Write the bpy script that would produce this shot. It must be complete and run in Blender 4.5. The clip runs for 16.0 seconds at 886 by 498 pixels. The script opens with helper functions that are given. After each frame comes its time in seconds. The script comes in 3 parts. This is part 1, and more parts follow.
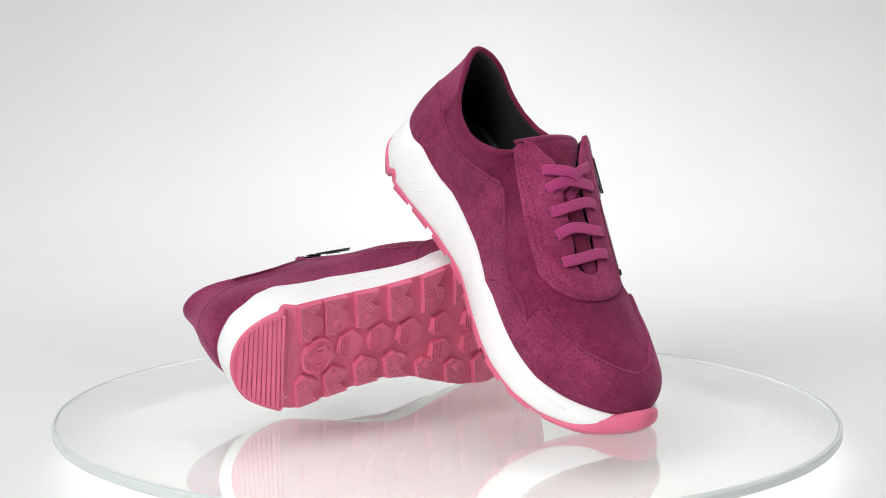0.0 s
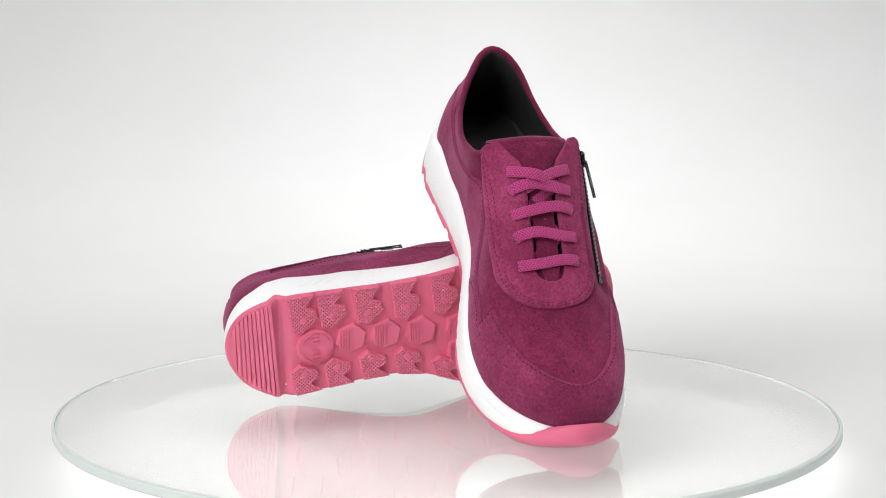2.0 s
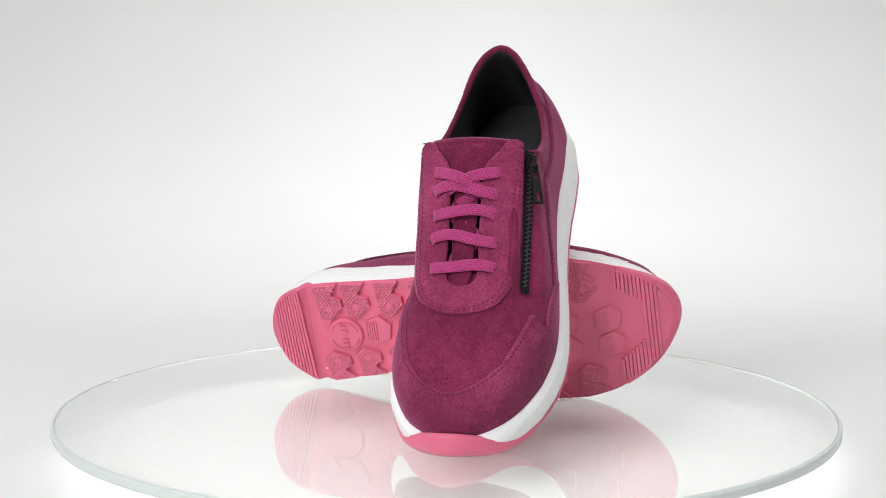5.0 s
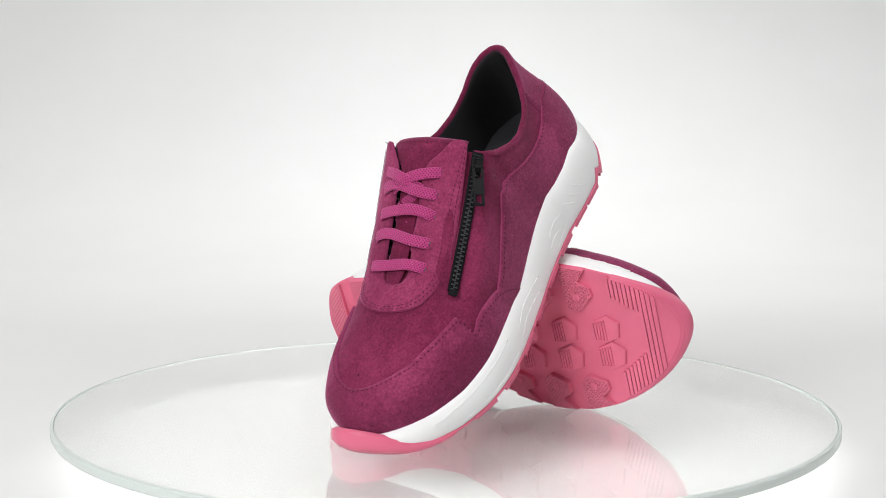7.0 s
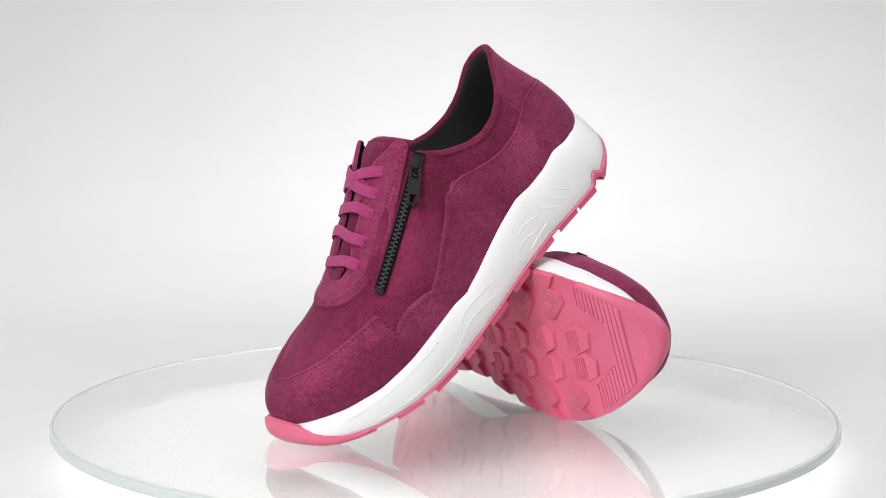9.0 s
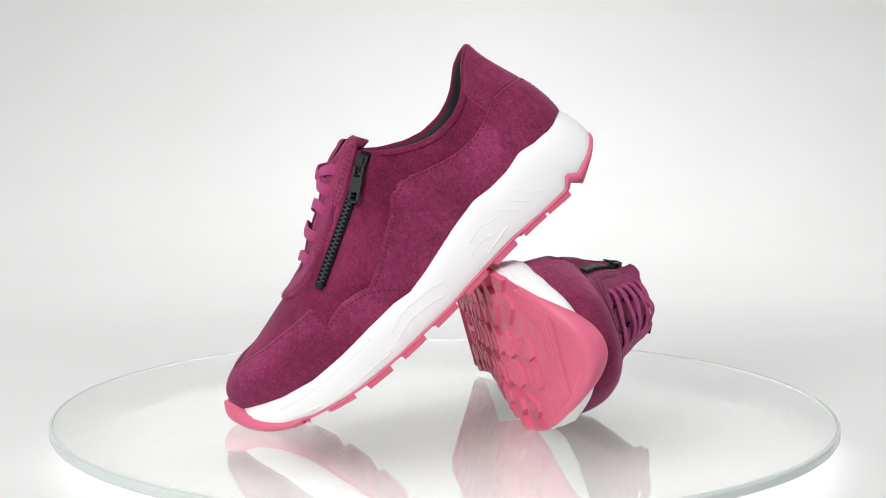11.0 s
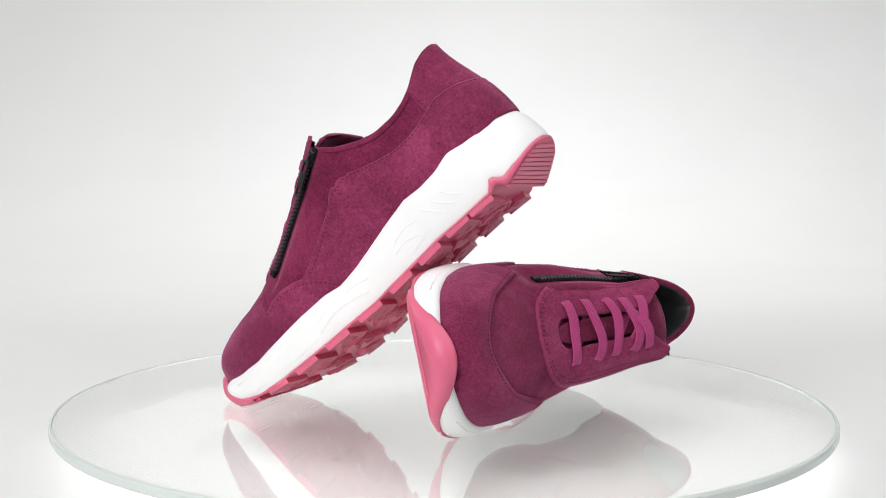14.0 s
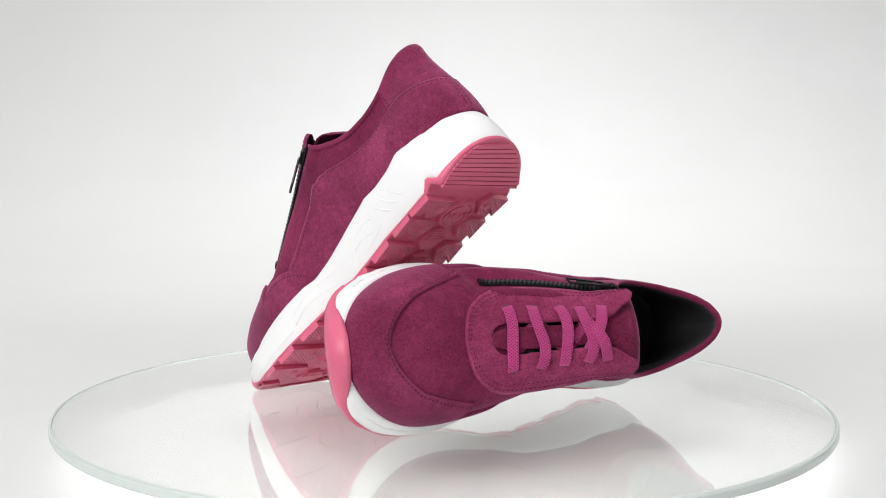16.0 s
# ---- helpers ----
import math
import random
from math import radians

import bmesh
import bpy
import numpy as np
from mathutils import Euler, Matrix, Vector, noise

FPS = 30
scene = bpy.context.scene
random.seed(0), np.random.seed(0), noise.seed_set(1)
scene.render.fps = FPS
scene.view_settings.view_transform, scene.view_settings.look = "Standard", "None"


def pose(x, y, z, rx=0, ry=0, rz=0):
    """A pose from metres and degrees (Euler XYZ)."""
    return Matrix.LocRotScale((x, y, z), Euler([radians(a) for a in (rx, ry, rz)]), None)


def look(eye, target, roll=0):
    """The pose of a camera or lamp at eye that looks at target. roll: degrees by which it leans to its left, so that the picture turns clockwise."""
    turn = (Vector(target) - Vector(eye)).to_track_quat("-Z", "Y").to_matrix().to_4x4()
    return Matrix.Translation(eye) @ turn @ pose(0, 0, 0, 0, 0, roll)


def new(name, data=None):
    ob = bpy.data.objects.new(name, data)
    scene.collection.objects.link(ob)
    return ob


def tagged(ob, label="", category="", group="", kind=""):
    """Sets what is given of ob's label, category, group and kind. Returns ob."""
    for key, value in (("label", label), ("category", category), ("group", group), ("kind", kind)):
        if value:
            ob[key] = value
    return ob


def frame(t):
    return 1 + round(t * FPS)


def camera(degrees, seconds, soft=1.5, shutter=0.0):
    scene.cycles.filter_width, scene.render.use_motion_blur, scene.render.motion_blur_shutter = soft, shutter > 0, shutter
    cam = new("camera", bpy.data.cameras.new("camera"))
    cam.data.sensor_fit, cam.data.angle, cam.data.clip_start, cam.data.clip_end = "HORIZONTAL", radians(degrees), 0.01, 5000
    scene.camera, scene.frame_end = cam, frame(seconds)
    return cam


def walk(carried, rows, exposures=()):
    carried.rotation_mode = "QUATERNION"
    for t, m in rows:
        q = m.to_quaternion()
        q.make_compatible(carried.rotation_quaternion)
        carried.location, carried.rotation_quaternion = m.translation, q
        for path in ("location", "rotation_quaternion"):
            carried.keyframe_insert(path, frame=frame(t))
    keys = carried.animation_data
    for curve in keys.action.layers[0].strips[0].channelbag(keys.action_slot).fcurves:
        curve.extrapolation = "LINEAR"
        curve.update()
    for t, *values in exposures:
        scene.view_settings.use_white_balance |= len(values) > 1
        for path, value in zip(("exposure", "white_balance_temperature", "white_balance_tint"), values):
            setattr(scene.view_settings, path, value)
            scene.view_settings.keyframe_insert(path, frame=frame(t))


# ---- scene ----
# ---------------------------------------------------------------- camera
SECONDS = 16.0
cam = camera(33.157, SECONDS, soft=1.0)
EYE = (0.0, -0.96434, 0.21174)
AIM = (-0.0018, 0.02936, 0.09979)
walk(cam, [(0.0, look(EYE, AIM, 0.1)), (SECONDS, look(EYE, AIM, 0.1))], exposures=[(0.0, 0.0), (SECONDS, 0.0)])

TURN = 11.0549          # degrees a second, clockwise from above


# ---------------------------------------------------------------- light
world = bpy.data.worlds.new("studio_air")
world.use_nodes = True
world.node_tree.nodes["Background"].inputs[0].default_value = (1.0, 1.0, 1.0, 1)
world.node_tree.nodes["Background"].inputs[1].default_value = 0.05
scene.world = world


def softbox(name, eye, target, sx, sy, watts, colour=(1, 1, 1)):
    lamp = bpy.data.lights.new(name, "AREA")
    lamp.shape, lamp.size, lamp.size_y, lamp.energy, lamp.color = "RECTANGLE", sx, sy, watts, colour
    ob = new(name, lamp)
    ob.matrix_world = look(eye, target)
    return ob


softbox("softbox_top", (0.0, -0.35, 1.35), (0, 0.0, 0), 1.2, 1.2, 8.8)
softbox("softbox_front", (-0.95, -1.6, 1.05), (0, 0, 0.1), 0.9, 0.9, 30)
softbox("softbox_side", (1.3, -0.75, 1.2), (0, 0, 0.1), 0.8, 0.9, 5.8)
softbox("background_light", (-1.25, 0.6, 0.85), (0.1, 1.2, 0.02), 0.6, 0.6, 5.8)
softbox("background_light", (1.3, 0.6, 0.85), (0.0, 1.2, 0.02), 0.6, 0.6, 6.1)
# unseen fill lamp, added to lift the middle of the backdrop
spot = softbox("background_fill", (0.1, 0.7, 1.4), (0.05, 1.2, 0.0), 0.4, 0.3, 1.8)
spot.data.spread = radians(70)


# ---------------------------------------------------------------- materials
def material(name):
    m = bpy.data.materials.new(name)
    m.use_nodes = True
    return m, m.node_tree, m.node_tree.nodes["Principled BSDF"]


def node(tree, kind, **inputs):
    n = tree.nodes.new(kind)
    for key, value in inputs.items():
        n.inputs[key].default_value = value
    return n


def noise_of(tree, scale, detail=4.0, rough=0.6, coord="Object"):
    tc = tree.nodes.new("ShaderNodeTexCoord")
    n = node(tree, "ShaderNodeTexNoise", Scale=scale, Detail=detail, Roughness=rough)
    tree.links.new(tc.outputs[coord], n.inputs["Vector"])
    return n


def ramp(tree, source, stops):
    r = tree.nodes.new("ShaderNodeValToRGB")
    while len(r.color_ramp.elements) < len(stops):
        r.color_ramp.elements.new(0.5)
    for e, (at, c) in zip(r.color_ramp.elements, stops):
        e.position, e.color = at, (*c, 1)
    tree.links.new(source, r.inputs[0])
    return r


def bump(tree, bsdf, source, strength, distance):
    b = node(tree, "ShaderNodeBump", Strength=strength, Distance=distance)
    tree.links.new(source, b.inputs["Height"])
    old = bsdf.inputs["Normal"].links
    if old:
        tree.links.new(old[0].from_socket, b.inputs["Normal"])
    tree.links.new(b.outputs[0], bsdf.inputs["Normal"])


def suede(name, dark, mid, light, size=16.0):
    """Brushed leather: large patches of lighter and darker nap, streaks within them and a fine grain."""
    m, tree, bsdf = material(name)
    big = noise_of(tree, size, 3.0, 0.55)
    big.inputs["Distortion"].default_value = 0.5
    small = noise_of(tree, size * 9.0, 4.0, 0.7)
    small.inputs["Distortion"].default_value = 0.8
    blend = tree.nodes.new("ShaderNodeMix")
    blend.inputs["Factor"].default_value = 0.42
    tree.links.new(big.outputs["Fac"], blend.inputs[2])
    tree.links.new(small.outputs["Fac"], blend.inputs[3])
    col = ramp(tree, blend.outputs[0], [(0.39, dark), (0.5, mid), (0.61, light)])
    fine = noise_of(tree, 750.0, 3.0, 0.75)
    shade = ramp(tree, fine.outputs["Fac"], [(0.30, (0.42, 0.42, 0.42)), (0.70, (1.5, 1.5, 1.5))])
    mix = tree.nodes.new("ShaderNodeMix")
    mix.data_type, mix.blend_type = "RGBA", "MULTIPLY"
    mix.inputs["Factor"].default_value = 0.6
    tree.links.new(col.outputs[0], mix.inputs[6])
    tree.links.new(shade.outputs[0], mix.inputs[7])
    tree.links.new(mix.outputs[2], bsdf.inputs["Base Color"])
    bsdf.inputs["Roughness"].default_value = 0.92
    bsdf.inputs["Specular IOR Level"].default_value = 0.12
    bsdf.inputs["Sheen Weight"].default_value = 0.4
    bsdf.inputs["Sheen Roughness"].default_value = 0.4
    bsdf.inputs["Sheen Tint"].default_value = (0.95, 0.38, 0.62, 1)
    bump(tree, bsdf, small.outputs["Fac"], 0.25, 0.0012)
    bump(tree, bsdf, fine.outputs["Fac"], 0.45, 0.0006)
    return m


SUEDE_VAMP = suede("suede_vamp", (0.130, 0.0133, 0.043), (0.174, 0.018, 0.058), (0.222, 0.027, 0.078))
SUEDE = suede("suede_panel", (0.168, 0.020, 0.060), (0.220, 0.029, 0.083), (0.282, 0.042, 0.113), 24.0)
SUEDE_FACING = suede("suede_facing", (0.214, 0.026, 0.077), (0.276, 0.038, 0.105), (0.340, 0.053, 0.137), 18.0)


def plain(name, colour, rough, spec=0.5, grain=0.0, scale=400.0, amount=0.08, depth=0.0004):
    m, tree, bsdf = material(name)
    n = noise_of(tree, 30.0, 6.0)
    lo, hi = tuple(c * (1 - amount) for c in colour), tuple(min(1.0, c * (1 + amount)) for c in colour)
    col = ramp(tree, n.outputs["Fac"], [(0.3, lo), (0.7, hi)])
    tree.links.new(col.outputs[0], bsdf.inputs["Base Color"])
    bsdf.inputs["Roughness"].default_value = rough
    bsdf.inputs["Specular IOR Level"].default_value = spec
    if grain:
        f = noise_of(tree, scale, 2.0)
        bump(tree, bsdf, f.outputs["Fac"], grain, depth)
    return m


WHITE_FOAM = plain("white_foam", (0.86, 0.86, 0.86), 0.5, 0.35, 0.15, 500, 0.02)
PINK = plain("pink_rubber", (0.70, 0.135, 0.235), 0.42, 0.4, 0.12, 900, 0.05)
BLACK = plain("black_leather", (0.022, 0.022, 0.024), 0.42, 0.45, 0.3, 700, 0.2)
TAPE = plain("black_tape", (0.008, 0.008, 0.009), 0.85, 0.1, 0.4, 2500, 0.2)
METAL = plain("black_lacquered_metal", (0.008, 0.008, 0.009), 0.36, 0.3, 0.0)
TOOTH = plain("dark_zip_metal", (0.06, 0.06, 0.064), 0.3, 0.5, 0.0)
TOOTH.node_tree.nodes["Principled BSDF"].inputs["Metallic"].default_value = 0.1
THREAD = plain("plum_thread", (0.10, 0.010, 0.036), 0.8, 0.2)
EDGE = plain("cut_suede_edge", (0.25, 0.040, 0.108), 0.95, 0.1)


def lug_rubber():
    m, tree, bsdf = material("pink_rubber_diamond_grip")
    bsdf.inputs["Base Color"].default_value = (0.72, 0.14, 0.24, 1)
    bsdf.inputs["Roughness"].default_value = 0.45
    tc = tree.nodes.new("ShaderNodeTexCoord")
    turn = tree.nodes.new("ShaderNodeMapping")
    turn.inputs["Rotation"].default_value = (0, 0, radians(45))
    tree.links.new(tc.outputs["Object"], turn.inputs["Vector"])
    heights = []
    for way in ("X", "Y"):
        w = node(tree, "ShaderNodeTexWave", Scale=175.0)
        w.bands_direction = way
        tree.links.new(turn.outputs[0], w.inputs["Vector"])
        heights.append(w)
    add = tree.nodes.new("ShaderNodeMath")
    add.operation = "MULTIPLY"
    tree.links.new(heights[0].outputs["Fac"], add.inputs[0])
    tree.links.new(heights[1].outputs["Fac"], add.inputs[1])
    bump(tree, bsdf, add.outputs[0], 1.0, 0.0009)
    return m


LUG = lug_rubber()


def lace_cloth():
    m, tree, bsdf = material("woven_lace")
    tc = tree.nodes.new("ShaderNodeTexCoord")
    heights = []
    for turn in (38, -38):
        mp = tree.nodes.new("ShaderNodeMapping")
        mp.inputs["Rotation"].default_value = (0, 0, radians(turn))
        tree.links.new(tc.outputs["UV"], mp.inputs["Vector"])
        w = node(tree, "ShaderNodeTexWave", Scale=215.0, Distortion=0.6)
        tree.links.new(mp.outputs[0], w.inputs["Vector"])
        heights.append(w)
    add = tree.nodes.new("ShaderNodeMath")
    add.operation = "MAXIMUM"
    tree.links.new(heights[0].outputs["Fac"], add.inputs[0])
    tree.links.new(heights[1].outputs["Fac"], add.inputs[1])
    col = ramp(tree, add.outputs[0], [(0.2, (0.19, 0.010, 0.070)), (0.75, (0.50, 0.042, 0.205))])
    tree.links.new(col.outputs[0], bsdf.inputs["Base Color"])
    bsdf.inputs["Roughness"].default_value = 0.85
    bsdf.inputs["Sheen Weight"].default_value = 0.1
    bump(tree, bsdf, add.outputs[0], 0.8, 0.0006)
    return m


LACE = lace_cloth()


def paper():
    m, tree, bsdf = material("white_backdrop_paper")
    n = noise_of(tree, 3.0, 3.0)
    col = ramp(tree, n.outputs["Fac"], [(0.3, (0.75, 0.75, 0.745)), (0.7, (0.78, 0.78, 0.775))])
    tree.links.new(col.outputs[0], bsdf.inputs["Base Color"])
    bsdf.inputs["Roughness"].default_value = 0.9
    return m


PAPER = paper()
# for the unseen room shell, kept dark to cut bounced light
WALL = plain("grey_wall_paint", (0.16, 0.16, 0.16), 0.9, 0.2, 0.1, 60, 0.05)


def glass(name, tint, rough=0.0):
    m, tree, bsdf = material(name)
    bsdf.inputs["Base Color"].default_value = (*tint, 1)
    bsdf.inputs["Roughness"].default_value = rough
    bsdf.inputs["IOR"].default_value = 1.5
    bsdf.inputs["Transmission Weight"].default_value = 1.0
    return m


GLASS = glass("clear_glass", (0.89, 0.90, 0.885))
GLASS.node_tree.nodes["Principled BSDF"].inputs["Transmission Weight"].default_value = 0.94
GLASS_EDGE = glass("green_glass_edge", (0.80, 0.86, 0.83), 0.2)
GLASS_EDGE.node_tree.nodes["Principled BSDF"].inputs["Transmission Weight"].default_value = 0.25


# ---------------------------------------------------------------- mesh helpers
def part(name, verts, faces, mat, parent=None, label="", smooth=True, flip=False):
    me = bpy.data.meshes.new(name)
    me.from_pydata([tuple(map(float, v)) for v in verts], [], [tuple(f)[::-1] if flip else tuple(f) for f in faces])
    me.materials.append(mat)
    if smooth:
        me.polygons.foreach_set("use_smooth", [True] * len(me.polygons))
    me.update()
    ob = new(name, me)
    if parent:
        ob.parent = parent
    return tagged(ob, label)


def grid_faces(n, m, wrap=False, start=0):
    out = []
    for i in range(n if wrap else n - 1):
        for j in range(m - 1):
            a, b = start + i * m + j, start + ((i + 1) % n) * m + j
            out.append((a, b, b + 1, a + 1))
    return out


def catmull(knots, count, closed=True):
    """Evenly spaced points on a closed smooth curve through the knots."""
    k = np.array(knots, float)
    n = len(k)
    dense = []
    for i in range(n if closed else n - 1):
        if closed:
            a, b, c, d = k[i - 1], k[i], k[(i + 1) % n], k[(i + 2) % n]
        else:
            a, b, c, d = k[max(i - 1, 0)], k[i], k[i + 1], k[min(i + 2, n - 1)]
        for t in np.linspace(0, 1, 24, endpoint=False):
            dense.append(0.5 * (2 * b + (c - a) * t + (2 * a - 5 * b + 4 * c - d) * t * t + (3 * b - a - 3 * c + d) * t ** 3))
    dense.append(k[0] if closed else k[-1])
    dense = np.array(dense)
    run = np.concatenate([[0], np.cumsum(np.linalg.norm(np.diff(dense, axis=0), axis=1))])
    at = np.linspace(0, run[-1], count, endpoint=not closed)
    return np.stack([np.interp(at, run, dense[:, j]) for j in range(dense.shape[1])], 1)


# ---------------------------------------------------------------- the shoe's form (left shoe, millimetres: x to the toe, y to its outer side, z up)
OUTLINE = [(-37, 3), (-34, 16.5), (-26, 28), (-13, 35.5), (0, 38.8), (20, 39.8), (44, 39.8), (64, 40.3), (84, 42), (100, 44), (125, 48),
           (150, 51), (170, 51), (190, 47), (208, 41), (227, 31), (240, 17), (246, -1), (242, -17), (230, -32.5), (209, -44.5), (190, -49.5),
           (170, -50.5), (150, -47.5), (125, -39.5), (100, -30), (84, -26.5), (64, -26.5), (44, -28.5), (20, -31), (0, -32.3), (-13, -29), (-26, -21.8), (-34, -10)]
MID = -3.5              # the lace line lies a little to the inner side
NS, NV = 256, 41
RIM = catmull(OUTLINE, NS)
TANGENT = np.roll(RIM, -1, 0) - np.roll(RIM, 1, 0)
TANGENT /= np.linalg.norm(TANGENT, axis=1)[:, None]
OUT = np.stack([TANGENT[:, 1], -TANGENT[:, 0]], 1)
if (OUT * (RIM - np.array([100, 0]))).sum() < 0:
    OUT = -OUT


def flare():
    """How far the waist of the inner side leans out towards the upper."""
    k = np.array([(20, 0), (50, 2.5), (75, 4), (100, 3), (130, 1), (160, 0)], float)
    return np.where(RIM[:, 1] < 0, np.interp(RIM[:, 0], k[:, 0], k[:, 1]), 0.0)


FLARE = flare()


def curve(xs, *knots):
    k = np.array(knots, float)
    return np.interp(xs, k[:, 0], k[:, 1])


def soften(a, times=2):
    for _ in range(times):
        a = (np.roll(a, 1, 0) + 2 * a + np.roll(a, -1, 0)) / 4
    return a


def feather_z(x):
    return curve(x, (-36, 42), (-28, 42), (-15, 38.6), (-3, 38.5), (9, 40.5), (22, 37), (36, 36), (49, 37), (68, 33), (98, 25), (113, 22.3), (125, 24),
                 (145, 23.5), (169, 22), (193, 21.5), (214, 24.4), (231, 29), (244, 32))


def skew(rim):
    """The notch before the heel runs aslant, further forward on the inner side."""
    x, y = rim[..., 0], rim[..., 1]
    return x + (0.05 * y - 1.8) * curve(x, (-28, 0), (-13, 1), (6, 1), (20, 0))


def joint_z(x):
    return curve(x, (-36, 16), (-24, 10.8), (-9.5, 6.8), (-5.5, 10.8), (-2.5, 11), (2, 5), (25, 4.4), (47, 4.6), (85, 1.7), (100, 0), (142, -0.5), (164, 0.1),
                 (186, 1.5), (206, 5.3), (224, 12), (232, 17), (238, 21.5), (247, 28))


def tread_z(x):
    return curve(x, (-36, 13), (-33, 11.8), (-9, 0.4), (0, 0), (28, 0.6), (52, -0.6), (100, -4.4), (124, -5.1), (146, -5.1), (169, -4.4), (190, -1.5),
                 (209, 2.8), (220, 6), (228.5, 9.5), (235, 13.2), (240, 17.4), (247, 24))


def wide_of(fr, x):
    return fr * np.clip((170 - x) / 55, 0, 1)[:, None]


def ridge_z(x):
    return curve(x, (86, 103.5), (103, 94.5), (119, 86), (135, 77.6), (150, 71), (165, 66.5), (178, 63), (197, 57.5), (214, 53.5))


def groove(x):
    """How deep the rubber lies between the blocks of the tread."""
    return curve(x, (-36, 0.8), (-11, 0.8), (-9, 1.2), (-6, 6.0), (-3.5, 6.8), (-0.5, 4.2), (2, 3.4), (206, 3.6), (213, 2.2), (224, 1.1), (240, 0.8))


# the zip runs straight on a flat of the outer side
ZIP_FOOT, ZIP_HEAD = np.array([151.4, 31.0, 60.2]), np.array([78.0, 29.8, 101.8])
ZIP_WAY = (ZIP_HEAD - ZIP_FOOT) / np.linalg.norm(ZIP_HEAD - ZIP_FOOT)
ZIP_OUT = np.array([0, 0.78, 0.62])
ZIP_OUT = ZIP_OUT - ZIP_WAY * (ZIP_OUT * ZIP_WAY).sum()
ZIP_OUT /= np.linalg.norm(ZIP_OUT)
ZIP_SIDE = np.cross(ZIP_WAY, ZIP_OUT)


def flatten(s):
    """Presses the side of the upper flat along the zip."""
    d = s - ZIP_FOOT
    along, high, wide = d @ ZIP_WAY, d @ ZIP_OUT, d @ ZIP_SIDE
    size = np.linalg.norm(ZIP_HEAD - ZIP_FOOT)
    ends = np.clip((along + 16) / 14, 0, 1) * np.clip((size + 12 - along) / 10, 0, 1)
    ends = ends * ends * (3 - 2 * ends)
    band = np.clip((16 - np.abs(wide)) / 11, 0, 1)
    band = band * band * (3 - 2 * band)
    w = ends * band * np.clip(1 - (np.abs(high) - 8) / 4, 0, 1)
    return s - (w * high)[..., None] * ZIP_OUT


def form():
    """The upper as ribs from the sole's edge to the collar or to the ridge of the vamp."""
    foot = RIM + FLARE[:, None] * OUT - (5.0 + 2.5 * np.clip((RIM[:, :1] - 190) / 50, 0, 1) + 1.5 * np.clip(-RIM[:, :1] / 35, 0, 1)) * OUT
    half = np.linalg.norm(np.diff(np.vstack([RIM, RIM[:1]]), axis=0), axis=1)
    run = np.concatenate([[0], np.cumsum(half)])
    total, run = run[-1], run[:-1]
    s_mm = np.minimum(run, total - run)
    left = np.arange(NS) < np.argmax(RIM[:, 0])
    sign = np.where(left, 1.0, -1.0)
    k = np.array([(0, -15, 0, 107.2), (10, -13.5, 5, 106.8), (22, -9, 10.8, 105), (34, -2.5, 16, 101), (44, 2.8, 20, 95.5), (55, 8.5, 23, 90), (66, 15.5, 26, 85.5),
                  (78, 24.5, 29, 82), (93, 39, 32, 81), (105, 51, 33.5, 84), (121, 67, 34, 92), (131, 76, 32, 99), (135, 79, 28, 103), (140, 83, 16, 105), (147, 86, 0, 104)])
    top = np.stack([np.interp(s_mm, k[:, 0], k[:, j]) for j in (1, 2, 3)], 1)
    top[:, 1] = top[:, 1] * sign + MID * np.clip((s_mm - 128) / 19, 0, 1) - 1.0 * np.clip((100 - s_mm) / 70, 0, 1)
    front = s_mm >= 147
    x0 = RIM[front & left][0, 0]
    xt = 86 + (RIM[:, 0] - x0) * (214 - 86) / (246 - x0)
    ridge = ridge_z(xt)
    top[front] = np.stack([xt, 0 * xt + MID, ridge], 1)[front]
    foot3 = np.column_stack([foot, feather_z(RIM[:, 0]) - 2.0])
    out3 = np.column_stack([OUT, 0 * OUT[:, 0]])
    rise = (top[:, 2] - foot3[:, 2])[:, None]
    up = np.array([0, 0, 1.0])
    toe = np.clip((RIM[:, 0] - 150) / 80, 0, 1)[:, None]
    fr = np.clip((s_mm - 124) / 14, 0, 1)[:, None]
    p1 = foot3 + out3 * (0.6 + 0.9 * fr + 2.0 * toe) + up * rise * (0.42 + 0.08 * fr + 0.25 * wide_of(fr, RIM[:, 0]) + 0.22 * toe)
    side = np.column_stack([0 * sign, sign, 0 * sign])
    reach = foot3 - top
    slope = np.interp(xt, np.arange(86, 214), np.gradient(ridge_z(np.arange(86, 214))))
    reach[:, 2] = reach[:, 0] * slope * fr[:, 0]
    wide = fr * np.clip((162 - xt) / 55, 0, 1)[:, None]
    p2r = top - out3 * (1.8 * np.clip((60 - RIM[:, :1]) / 50, 0, 1) - 0.8) - up * rise * 0.30
    p2f = top + reach * (0.50 + 0.48 * wide + 0.24 * toe) + up * 8.0 * wide
    p2 = p2r * (1 - fr) + p2f * fr
    heel = np.clip((-10 - RIM[:, 0]) / 20, 0, 1)[:, None]
    p2 = p2 - np.array([1.5, 0, 0]) * heel
    v = np.linspace(0, 1, NV)[None, :, None]
    s = (1 - v) ** 3 * foot3[:, None] + 3 * v * (1 - v) ** 2 * p1[:, None] + 3 * v * v * (1 - v) * p2[:, None] + v ** 3 * top[:, None]
    return flatten(soften(s, 1))


